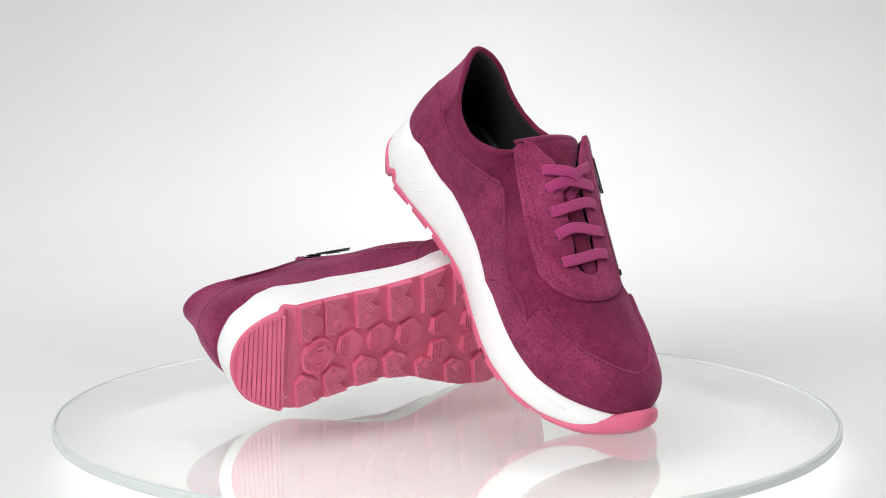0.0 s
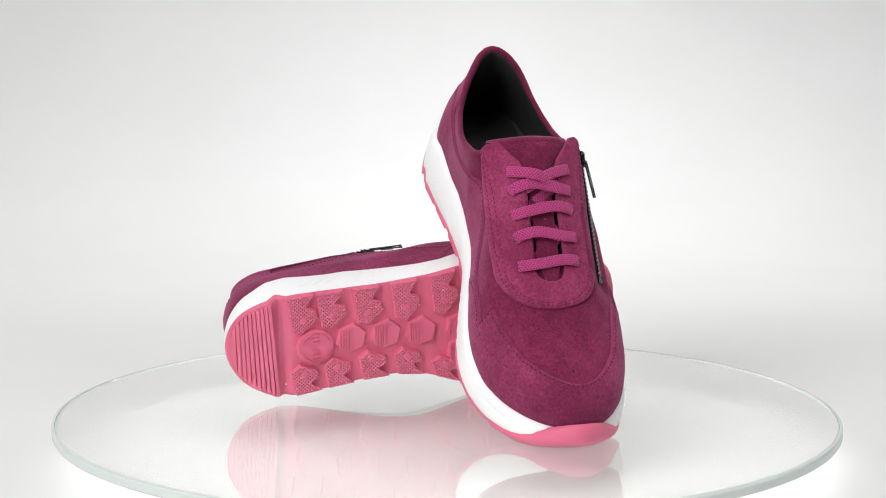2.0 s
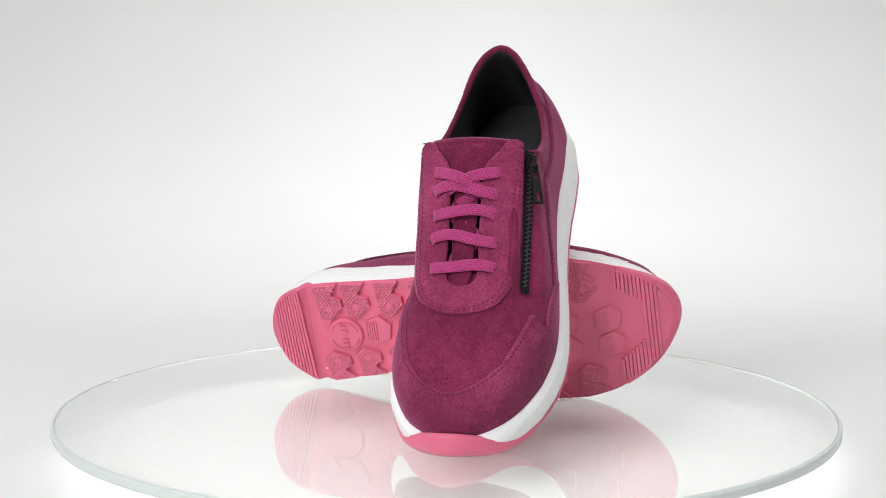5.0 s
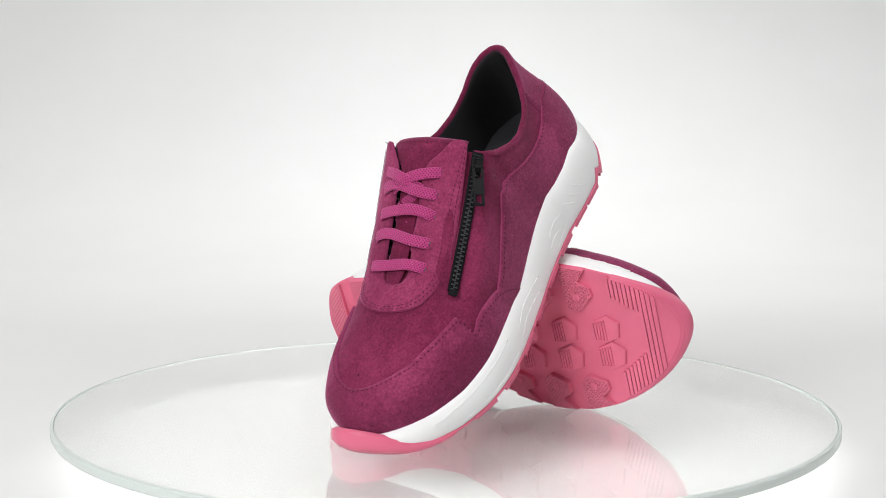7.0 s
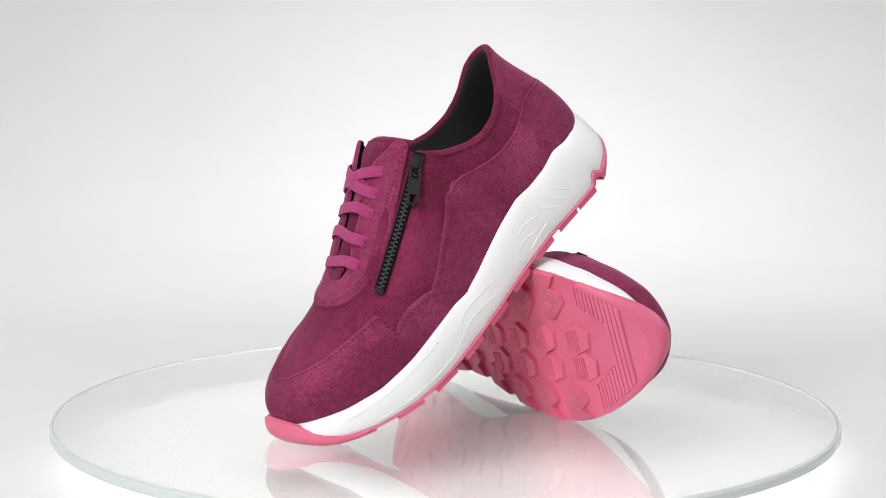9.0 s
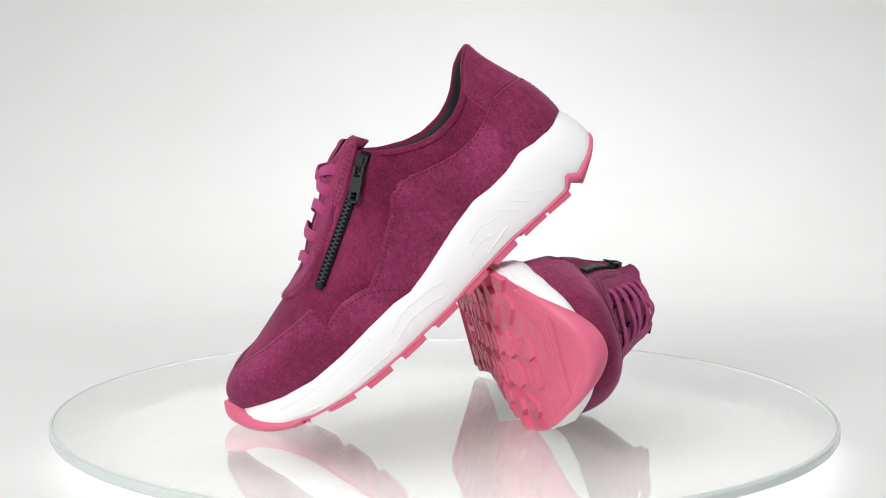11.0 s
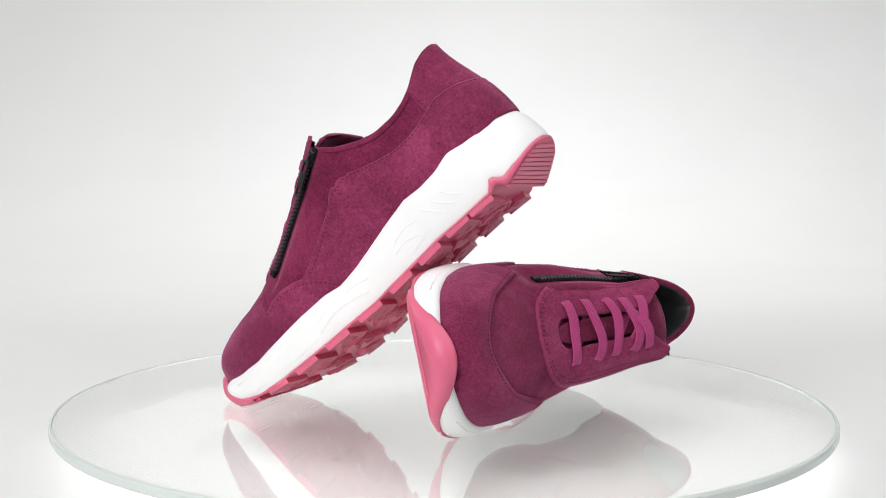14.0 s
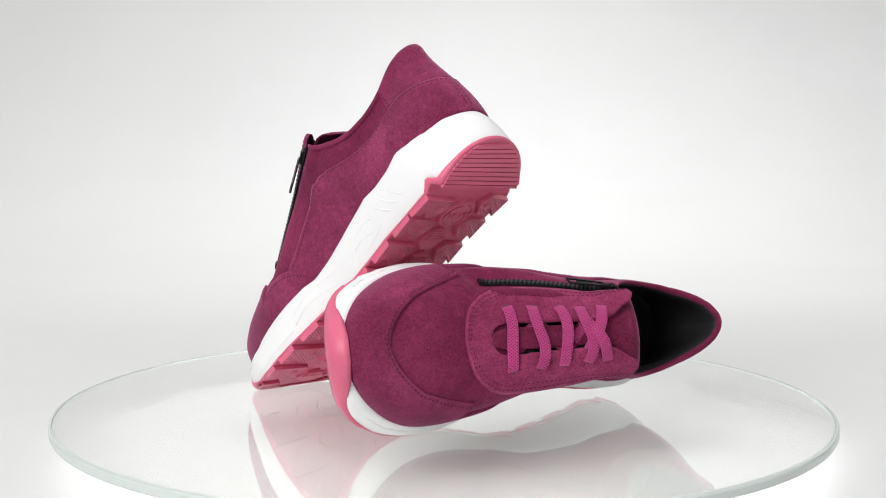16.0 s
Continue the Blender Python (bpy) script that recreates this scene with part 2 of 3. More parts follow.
SURF = form()
DU = np.roll(SURF, -1, 0) - np.roll(SURF, 1, 0)
DV = np.gradient(SURF, axis=1)
NORM = np.cross(DU, DV)
NORM /= np.linalg.norm(NORM, axis=2)[:, :, None] + 1e-9
if (NORM[:, 10] * np.column_stack([OUT, 0 * OUT[:, 0]])).sum() < 0:
    NORM = -NORM


def sample(field, s, v):
    s, v = np.asarray(s, float) % 1.0 * NS, np.clip(np.asarray(v, float), 0, 1) * (NV - 1)
    i, j = np.floor(s).astype(int), np.minimum(np.floor(v).astype(int), NV - 2)
    a, b = (s - i)[..., None], (v - j)[..., None]
    i0, i1 = i % NS, (i + 1) % NS
    return (field[i0, j] * (1 - a) + field[i1, j] * a) * (1 - b) + (field[i0, j + 1] * (1 - a) + field[i1, j + 1] * a) * b


def on(s, v, lift=0.0):
    n = sample(NORM, s, v)
    n = n / (np.linalg.norm(n, axis=-1)[..., None] + 1e-9)
    return sample(SURF, s, v) + n * np.asarray(lift)[..., None]


_ss, _vv = np.meshgrid(np.linspace(0, 1, 4 * NS, endpoint=False), np.linspace(0, 1, 4 * NV), indexing="ij")
FINE = (_ss, _vv, sample(SURF, _ss, _vv))
TIP = np.argmax(RIM[:, 0]) / NS


def locate(points, plane, outer):
    """The (s, v) of points known from the side (x, z) or from above (x, y)."""
    ss, vv, p = FINE
    found = []
    for a, b in points:
        if plane == "side":
            d = (p[..., 0] - a) ** 2 + (p[..., 2] - b) ** 2
            d = d + np.where((p[..., 1] > 0) == outer, 0, 1e6)
        else:
            d = (p[..., 0] - a) ** 2 + (p[..., 1] - b) ** 2 + np.where(vv < 0.5, 1e6, 0) + np.where((ss < TIP) == outer, 0, 1e6)
        i = np.unravel_index(np.argmin(d), d.shape)
        found.append((ss[i], vv[i]))
    return found


def bounds(found):
    k = np.array(sorted(found))
    return lambda s: np.interp(s, k[:, 0], k[:, 1])


def press(v):
    """The throat of the shoe that lies on its side is pressed together by its weight."""
    w = curve(v[:, 0], (15, 0), (70, 1), (100, 1), (160, 0)) * curve(v[:, 2], (55, 0), (95, 1))
    v = v.copy()
    v[:, 1] -= w * (0.19 * (v[:, 1] - MID) + 2.0)
    return v


class Shoe:
    """Puts parts under one shoe; the right shoe is the left one mirrored."""

    def __init__(self, root, mirror):
        self.root, self.mirror = root, mirror

    def put(self, name, verts, faces, mat, parent=None, label="", smooth=True):
        v = np.array(verts, float) / 1000.0
        if self.mirror:
            v = press(v * 1000.0) / 1000.0 * np.array([1, -1, 1])
        return part(name, v, faces, mat, parent or self.root, label, smooth, self.mirror)

    def patch(self, name, s0, s1, lo, hi, lift, mat, ns=200, nv=14, label="", edge=1.2, parent=None, ends=(True, True)):
        """A piece of leather that follows the last between two lines, with a cut edge all round."""
        s = np.linspace(s0, s1, ns)
        t = np.concatenate([[0], np.linspace(0, 1, nv), [1]])
        sv = np.repeat(s[:, None], nv + 2, 1)
        low, high = lo(s), hi(s)
        vv = low[:, None] + (high - low)[:, None] * t[None]
        h = np.full_like(vv, lift)
        h[:, 0] = h[:, -1] = lift - edge
        if ends[0]:
            h[0] = lift - edge
        if ends[1]:
            h[-1] = lift - edge
        h[:, 1] -= 0.25
        h[:, -2] -= 0.25
        verts = on(sv, vv, h)
        ob = self.put(name, verts.reshape(-1, 3), [f[::-1] for f in grid_faces(ns, nv + 2)], mat, parent, label)
        if mat is not BLACK:
            ob.data.materials.append(EDGE)
            m = nv + 1
            for k, poly in enumerate(ob.data.polygons):
                if k % m in (0, m - 1) or (ends[0] and k // m == 0) or (ends[1] and k // m == ns - 2):
                    poly.material_index = 1
        return ob

    def stitches(self, line, lift, length=2.0, gap=1.0, width=0.75):
        """A row of thread stitches along a line of (s, v)."""
        line = np.array(line)
        pts = on(line[:, 0], line[:, 1], np.full(len(line), lift))
        return self.sew(pts, sample(NORM, line[:, 0], line[:, 1]), length, gap, width)

    def sew(self, pts, normals, length=2.0, gap=1.0, width=0.75):
        run = np.concatenate([[0], np.cumsum(np.linalg.norm(np.diff(pts, axis=0), axis=1))])
        at = lambda d, field: np.array([np.interp(d, run, field[:, j]) for j in range(3)])
        verts, faces = [], []
        d = 0.0
        while d + length < run[-1]:
            a, b, n = at(d, pts), at(d + length, pts), at(d, normals)
            way = b - a
            across = np.cross(way, n)
            across = across / (np.linalg.norm(across) + 1e-9) * width / 2
            mid = (a + b) / 2 + n * 0.35
            k = len(verts)
            verts += [a, b, mid + across - n * 0.35, mid - across - n * 0.35, mid + way * 0.28, mid - way * 0.28]
            faces += [(k, k + 2, k + 5), (k + 5, k + 3, k), (k + 2, k + 4, k + 5), (k + 5, k + 4, k + 3), (k + 2, k + 1, k + 4), (k + 4, k + 1, k + 3)]
            d += length + gap
        return self.put("stitching", verts, faces, THREAD)


def midsole(sh):
    x = RIM[:, 0]
    zb, zt = joint_z(skew(RIM)), feather_z(x)
    back = np.clip((-5 - x) / 25, 0, 1)
    toe = np.clip((x - 205) / 30, 0, 1)
    out = FLARE
    levels = [(0.0, -6.0), (0.0, -0.8), (0.05, 0.0), (0.25, 0.7), (0.5, 0.9), (0.75, 0.2), (0.92, -1.2), (1.0, -2.6), (1.02, -4.2), (0.9, -7)]
    verts = []
    for i in range(NS):
        for f, o in levels:
            z = zb[i] + (zt[i] - zb[i]) * f
            lean = -5.0 * back[i] * max(f, 0) - 2.0 * toe[i] * f + out[i] * min(1.0, f * 1.15)
            verts.append((*(RIM[i] + OUT[i] * (o + lean)), z))
    n = len(levels)
    faces = [f[::-1] for f in grid_faces(NS, n, True)]
    faces.append([i * n for i in range(NS)])
    faces.append([i * n + n - 1 for i in range(NS)][::-1])
    body = sh.put("midsole", verts, faces, WHITE_FOAM, label="thick moulded white foam midsole")

    def at(xx, f, outer, lift):
        half = np.arange(0, NS // 2) if outer else np.arange(NS // 2, NS)
        i = int(half[np.argmin(np.abs(RIM[half, 0] - xx))])
        o = np.interp(f, (0.05, 0.25, 0.5, 0.75, 0.92), (0, 0.7, 0.9, 0.2, -1.2))
        lean = -5.0 * back[i] * f + out[i] * min(1.0, f * 1.15)
        y = RIM[i] + OUT[i] * (o + lean + lift)
        return np.array([xx, y[1], zb[i] + (zt[i] - zb[i]) * f]), np.array([*OUT[i], 0.15])

    lines = [[(95, 0.55), (108, 0.72), (122, 0.74), (138, 0.55)], [(100, 0.30), (112, 0.45), (125, 0.46), (140, 0.30)],
             [(52, 0.30), (62, 0.42), (72, 0.40)], [(48, 0.52), (58, 0.62), (68, 0.58)], [(44, 0.24), (52, 0.20), (63, 0.16)],
             [(14, 0.30), (20, 0.45), (26, 0.66)], [(22, 0.30), (28, 0.45), (34, 0.64)], [(31, 0.32), (36, 0.45), (42, 0.62)],
             [(150, 0.80), (175, 0.80), (200, 0.78), (218, 0.7)], [(145, 0.22), (175, 0.20), (205, 0.22)]]
    for outer in (True, False):
        for line in lines:
            pts = catmull([(a, b) for a, b in line], 22, False)
            run = [at(a, b, outer, -0.05) for a, b in pts]
            strip(sh, "moulded_line", [r[0] for r in run], [r[1] for r in run], 1.0, 0.55, WHITE_FOAM, body)
    return body


def outsole(sh):
    x = RIM[:, 0]
    verts = []
    for i in range(NS):
        xs = skew(RIM[i])
        zj = joint_z(xs)
        zb = min(tread_z(xs) + float(groove(xs)), zj - 1.0)
        for z, o in ((zj + 0.3, -3), (zj + 0.1, 0.3), (zj - 0.6, 0.6), (zb, 0.2), (zb, -1.5)):
            verts.append((*(RIM[i] + OUT[i] * o), z))
    faces = [f for f in grid_faces(NS, 5, True)]
    # the underside, strip by strip from side to side
    h = NS // 2
    lid = []
    for i in range(1, h):
        a, b = i, NS - i
        lid.append((a, b))
    for k in range(len(lid) - 1):
        (a, b), (c, d) = lid[k], lid[k + 1]
        faces.append((a * 5 + 4, c * 5 + 4, d * 5 + 4, b * 5 + 4))
    faces.append((4, 1 * 5 + 4, (NS - 1) * 5 + 4))
    faces.append((h * 5 + 4, (NS - h + 1) * 5 + 4, (h - 1) * 5 + 4))
    return sh.put("outsole", verts, faces, PINK, label="rose pink rubber outsole with deep tread")


def edge_y(x, outer):
    half = RIM[:NS // 2] if outer else RIM[NS // 2:]
    order = np.argsort(half[:, 0])
    return np.interp(x, half[order, 0], half[order, 1])


def prism(sh, name, poly, parent, mat, drop=0.0, taper=0.6, recess=3.8, label="", spread=0.0, crown=None):
    """A tread block: a polygon on the underside with sloping flanks; crown is the material of its face."""
    p = np.array(poly, float)
    c = p.mean(0)
    d = p - c
    far = np.linalg.norm(d, axis=1)[:, None] + 1e-6
    small = c + d * (1 - taper / far)
    wide = c + d * (1 + spread / far)
    root = np.column_stack([wide, tread_z(wide[:, 0]) + recess + 0.4])
    near = np.column_stack([p, tread_z(p[:, 0]) + 0.35 + drop])
    face = np.column_stack([small, tread_z(small[:, 0]) + drop])
    n = len(p)
    verts = np.vstack([root, near, face])
    faces = []
    for k in (0, n):
        for i in range(n):
            j = (i + 1) % n
            faces.append((k + i, k + j, k + n + j, k + n + i))
    faces.append(tuple(range(2 * n, 3 * n)))
    area = (p[:, 0] * np.roll(p[:, 1], -1) - np.roll(p[:, 0], -1) * p[:, 1]).sum()
    if area > 0:
        faces = [f[::-1] for f in faces]
    ob = sh.put(name, verts, faces, mat, parent, label, smooth=False)
    if crown:
        ob.data.materials.append(crown)
        ob.data.polygons[len(faces) - 1].material_index = 1
    return ob


LUG_OUTER = [(0.0, 0.0), (0.17, 0.93), (0.48, 1.0), (0.98, 0.64), (0.93, 0.43), (0.60, 0.31), (0.86, 0.0)]
LUG_INNER = [(0.16, 0.0), (0.0, 0.78), (0.30, 1.0), (0.86, 0.76), (0.90, 0.50), (0.62, 0.33), (1.0, 0.0)]


def ring(cx, cy, r, n=20):
    return [(cx + r * math.cos(2 * math.pi * i / n), cy + r * math.sin(2 * math.pi * i / n)) for i in range(n)]


def tread(sh, base):
    # heel: ribs across, cut off by the edge of the sole
    for k in range(10):
        xa = -33.2 + 2.5 * k
        xb = xa + 2.0
        ya, yb = edge_y(xa, True) - 1.2, edge_y(xb, True) - 1.2
        za, zb = edge_y(xa, False) + 1.2, edge_y(xb, False) + 1.2
        lag = lambda y: (1.8 - 0.05 * y) * k / 9
        prism(sh, "heel_rib", [(xa + lag(za), za), (xb + lag(zb), zb), (xb + lag(yb), yb), (xa + lag(ya), ya)], base, PINK, 0.0, 0.25, 2.2)
    for outer, starts in ((True, (1.8, 21.5, 46, 71.5, 98, 125, 152, 179)), (False, (3.2, 25.5, 49.5, 73.5, 99.5, 126, 153, 180))):
        for x0 in starts:
            long = 20.5
            inner = curve(x0 + 10, (10, 13), (90, 14.5), (140, 16), (210, 18)) if outer else curve(x0 + 10, (10, 10.5), (35, 8), (60, 6), (85, 6.5), (110, 17), (140, 24), (210, 27))
            poly = []
            for a, b in LUG_OUTER if outer else LUG_INNER:
                x = x0 + a * long
                e = abs(edge_y(x, outer)) - 0.2
                y = e + (inner - e) * b
                poly.append((x, y if outer else -y))
            lug = prism(sh, "lug", poly, base, PINK, 0.0, 0.45, 3.6, spread=0.55, crown=LUG)
            e = abs(edge_y(x0 + 10, outer))
            y = e + (inner - e) * (0.66 if outer else 0.68)
            prism(sh, "stud", ring(x0 + (0.5 if outer else 0.42) * long, y if outer else -y, 2.5, 12), lug, PINK, -0.75, 1.3, 0.5)
    # middle: six-sided blocks, the half towards the heel cut into ribs
    centres = [(44.5, 4.5), (68, 5), (92, 4.5), (119, 5), (120, -14), (147, 4.5), (148, -14.5), (175, 4.5), (176, -14.5), (203, 4), (204, -14)]
    for cx, cy in centres:
        r = 10.6 if cx < 100 else 9.6
        hexa = [(cx + r * math.cos(math.radians(a)), cy + r * math.sin(math.radians(a))) for a in range(20, 380, 60)]
        block = prism(sh, "hexagon_block", hexa, base, PINK, 0.7, 0.5, 3.6, spread=0.55)
        for k in range(5):
            xx = cx - r * 0.80 + k * 1.75
            w = r * 0.56 + 0.10 * (xx - cx + r)
            prism(sh, "hexagon_rib", [(xx, cy - w - 0.6), (xx + 1.05, cy - w - 0.6), (xx + 1.05, cy + w), (xx, cy + w)], block, PINK, -0.15, 0.2, 1.0)
    # round emblem with plain bars where letters stand
    disc = prism(sh, "emblem_disc", ring(20, 1.5, 12.5, 32), base, PINK, 0.6, 0.5, 3.2, spread=0.8)
    for k in range(24):
        a0, a1 = 2 * math.pi * k / 24, 2 * math.pi * (k + 0.9) / 24
        if k in (0, 11, 12, 23):
            continue
        q = [(20 + r * math.cos(a), 1.5 + r * math.sin(a)) for r, a in ((9.4, a0), (9.4, a1), (10.3, a1), (10.3, a0))]
        prism(sh, "emblem_arc", q, disc, PINK, -0.5, 0.1, 0.8)
    for k in range(7):
        if k == 3:
            continue
        yy = 1.5 + (k - 3) * 3.1
        prism(sh, "emblem_bar", [(18, yy - 1.0), (22.5, yy - 1.0), (22.5, yy + 1.0), (18, yy + 1.0)], disc, PINK, -0.5, 0.3, 0.8)
    # toe: ribs across, stepped round a pocket
    for k in range(11):
        xa = 209.0 + 2.45 * k
        xb = xa + 1.9
        lo = float(curve(xa, (208, 26), (216, 20), (220, 17), (225, 13), (226, 0)))
        if lo < 1:
            spans = [(edge_y(xa, False) + 1.5, edge_y(xb, False) + 1.5, edge_y(xb, True) - 1.5, edge_y(xa, True) - 1.5)]
        else:
            spans = [(lo, lo, edge_y(xb, True) - 1.5, edge_y(xa, True) - 1.5), (edge_y(xa, False) + 1.5, edge_y(xb, False) + 1.5, -lo, -lo)]
        for a, b, c, d in spans:
            prism(sh, "toe_rib", [(xa, a), (xb, b), (xb, c), (xa, d)], base, PINK, 0.0, 0.3, float(groove(xa)) + 0.3)


def toe_bumper(sh):
    """Rubber of the sole that comes up over the toe."""
    tip = int(np.argmax(RIM[:, 0]))
    reach = 22
    idx = np.arange(tip - reach, tip + reach + 1)
    w = np.clip(1 - np.abs(np.arange(-reach, reach + 1)) / reach, 0, 1)
    lift = 0.5 - 0.5 * np.cos(np.pi * np.clip(w * 1.05, 0, 1))
    verts = []
    m = 14
    for i, l in zip(idx, lift):
        x = RIM[i, 0]
        z0 = tread_z(x)
        zt = joint_z(x) + 0.4 + 12.5 * l ** 1.15
        for k in range(m + 1):
            f = k / m
            z = z0 + (zt - z0) * f
            bulge = 1.8 * l * math.sin(math.pi * min(1.0, f * 1.05)) + 1.3 - 3.0 * (1 - f) ** 4 - 1.2 * f ** 6 - 1.6 * l * f ** 2
            verts.append((*(RIM[i] + OUT[i] * bulge), z))
        verts.append((*(RIM[i] + OUT[i] * (bulge - 3.0)), zt - 0.5))
    return sh.put("toe_bumper", verts, [f[::-1] for f in grid_faces(len(idx), m + 2)], PINK, label="smooth pink rubber toe bumper")


def strip(sh, name, pts, normals, width, thick, mat, parent=None, label="", taper=False):
    """A flat band along points, with rounded edges and its own run of texture."""
    pts, normals = np.array(pts, float), np.array(normals, float)
    way = np.gradient(pts, axis=0)
    across = np.cross(way, normals)
    across /= np.linalg.norm(across, axis=1)[:, None] + 1e-9
    nn = np.cross(across, way)
    nn /= np.linalg.norm(nn, axis=1)[:, None] + 1e-9
    nn *= np.sign((nn * normals).sum(1))[:, None]
    ring_ = [(-0.5, 0), (-0.46, 0.8), (-0.3, 1), (0.3, 1), (0.46, 0.8), (0.5, 0), (0.44, -0.6), (0, -0.8), (-0.44, -0.6)]
    verts, uv = [], []
    run = np.concatenate([[0], np.cumsum(np.linalg.norm(np.diff(pts, axis=0), axis=1))])
    for p, a, n, d in zip(pts, across, nn, run):
        for x, y in ring_:
            verts.append(p + a * x * width + n * y * thick / 2)
            uv.append((d / 1000.0, x * width / 1000.0))
    m = len(ring_)
    faces = []
    for i in range(len(pts) - 1):
        for j in range(m):
            k = (j + 1) % m
            faces.append((i * m + j, i * m + k, (i + 1) * m + k, (i + 1) * m + j))
    faces.append(tuple(range(m))[::-1])
    faces.append(tuple(range((len(pts) - 1) * m, len(pts) * m)))
    ob = sh.put(name, verts, faces, mat, parent, label)
    layer = ob.data.uv_layers.new(name="run")
    for loop in ob.data.loops:
        layer.data[loop.index].uv = uv[loop.vertex_index]
    return ob


def box(sh, name, centre, ax, ay, az, mat, parent=None, label="", bevel=0.25):
    """A block from three half-axes, with its edges cut."""
    c, ax, ay, az = (np.array(v, float) for v in (centre, ax, ay, az))
    bm = bmesh.new()
    bmesh.ops.create_cube(bm, size=2)
    for v in bm.verts:
        p = c + ax * v.co.x + ay * v.co.y + az * v.co.z
        v.co = p
    if bevel:
        bmesh.ops.bevel(bm, geom=bm.edges[:], offset=bevel, segments=2, affect="EDGES", profile=0.6)
    bmesh.ops.recalc_face_normals(bm, faces=bm.faces[:])
    verts = [tuple(v.co) for v in bm.verts]
    bm.verts.index_update()
    faces = [[v.index for v in f.verts] for f in bm.faces]
    bm.free()
    return sh.put(name, verts, faces, mat, parent, label, smooth=False)


def upper(sh):
    # the vamp and quarters as one shell, closed along the ridge
    verts = SURF.reshape(-1, 3)
    shell = sh.put("upper", verts, [f[::-1] for f in grid_faces(NS, NV, True)], SUEDE_VAMP, label="plum suede upper of the shoe")
    bm = bmesh.new()
    bm.from_mesh(shell.data)
    bmesh.ops.remove_doubles(bm, verts=bm.verts[:], dist=0.0006)
    bm.to_mesh(shell.data)
    bm.free()
    one = lambda s: np.ones_like(s)
    # toe guard with the notched edge
    seam_l = locate([(112, 22.5), (116, 30), (126, 39), (137, 43.5), (149, 45), (157, 43.5), (164.5, 40)], "side", True)
    seam_l += [(seam_l[-1][0] + 0.0035, locate([(166, 52.5)], "side", True)[0][1])]
    seam_l += locate([(178, 52), (189, 52), (200, 51.5)], "side", True)
    seam_r = locate([(112, 22.5), (116, 30), (126, 39), (137, 43.5), (149, 45), (156, 43.5), (163.5, 40)], "side", False)
    seam_r += [(seam_r[-1][0] - 0.0035, locate([(164, 52.5)], "side", False)[0][1])]
    seam_r += locate([(178, 52), (189, 52), (200, 51.5)], "side", False)
    tip = np.argmax(RIM[:, 0]) / NS
    arc = [(tip - 0.035, 0.74), (tip - 0.015, 0.81), (tip, 0.83), (tip + 0.015, 0.81), (tip + 0.035, 0.74)]
    cap = sorted(seam_l + arc + seam_r)
    hi = bounds(cap)
    lo = lambda s: np.zeros_like(s) + 0.0
    sh.patch("toe_guard", cap[0][0], cap[-1][0], lo, hi, 2.0, SUEDE, 420, 18, "mauve suede toe guard with notched edge", edge=1.9)
    s = np.linspace(cap[0][0] + 0.006, cap[-1][0] - 0.006, 500)
    sh.stitches(np.stack([s, np.maximum(hi(s) - 0.035, 0.02)], 1), 2.0, width=1.0)
    # heel quarter
    q = [(134, 40), (121, 46.5), (108.6, 54.5), (92, 65), (80, 73), (74, 75), (68, 74.5), (58.5, 70.5), (48, 67.5), (40, 66), (30, 65.3), (22, 65.7), (14, 67.5), (8.6, 69.8), (3, 72.5), (-2, 74.5), (-10, 74), (-19, 72)]
    ql, qr = locate(q, "side", True), locate(q, "side", False)
    heel_v = locate([(-26.5, 70)], "side", True)[0][1]
    qs = [(a - 1 if a > 0.5 else a, b) for a, b in ql + qr] + [(0.0, heel_v)]
    hq = bounds(qs)
    qs = sorted(qs)
    sh.patch("quarter", qs[0][0], qs[-1][0], lo, hq, 1.6, SUEDE, 420, 18, "mauve suede heel quarter with curved seam", edge=1.5)
    s = np.linspace(qs[0][0] + 0.004, qs[-1][0] - 0.004, 500)
    sh.stitches(np.stack([s, hq(s) - 0.03], 1), 1.6, width=1.0)
    back_seam = np.linspace(0.06, heel_v - 0.05, 40)
    for shift in (-0.0035, 0.0035):
        sh.stitches(np.stack([np.full(40, shift), back_seam], 1), 1.6)
    # collar piece round the heel
    a = locate([(8, 74)], "side", True)[0][0]
    sh.patch("collar_patch", -a * 1.0, a, lambda s: hq(s) - 0.01, one, 1.2, SUEDE, 120, 14, "suede heel collar piece", edge=1.1)
    for sgn in (-1, 1):
        end = sgn * (a - 0.004)
        rise = np.linspace(float(hq(end)) + 0.03, 0.97, 30)
        sh.stitches(np.stack([np.full(30, end), rise], 1), 1.2)
    return lo, one


def top_line(points, outer):
    return locate([(x, (y if outer else -y) + MID) for x, y in points], "top", outer)


TOPS = SURF[:, int(NV * 0.4):].reshape(-1, 3)


def base_z(x, y):
    """Height of the upper under a point seen from above."""
    d = (TOPS[:, 0] - x) ** 2 + (TOPS[:, 1] - y) ** 2
    k = np.argpartition(d, 6)[:6]
    w = 1 / (d[k] + 0.05)
    return float((TOPS[k, 2] * w).sum() / w.sum())


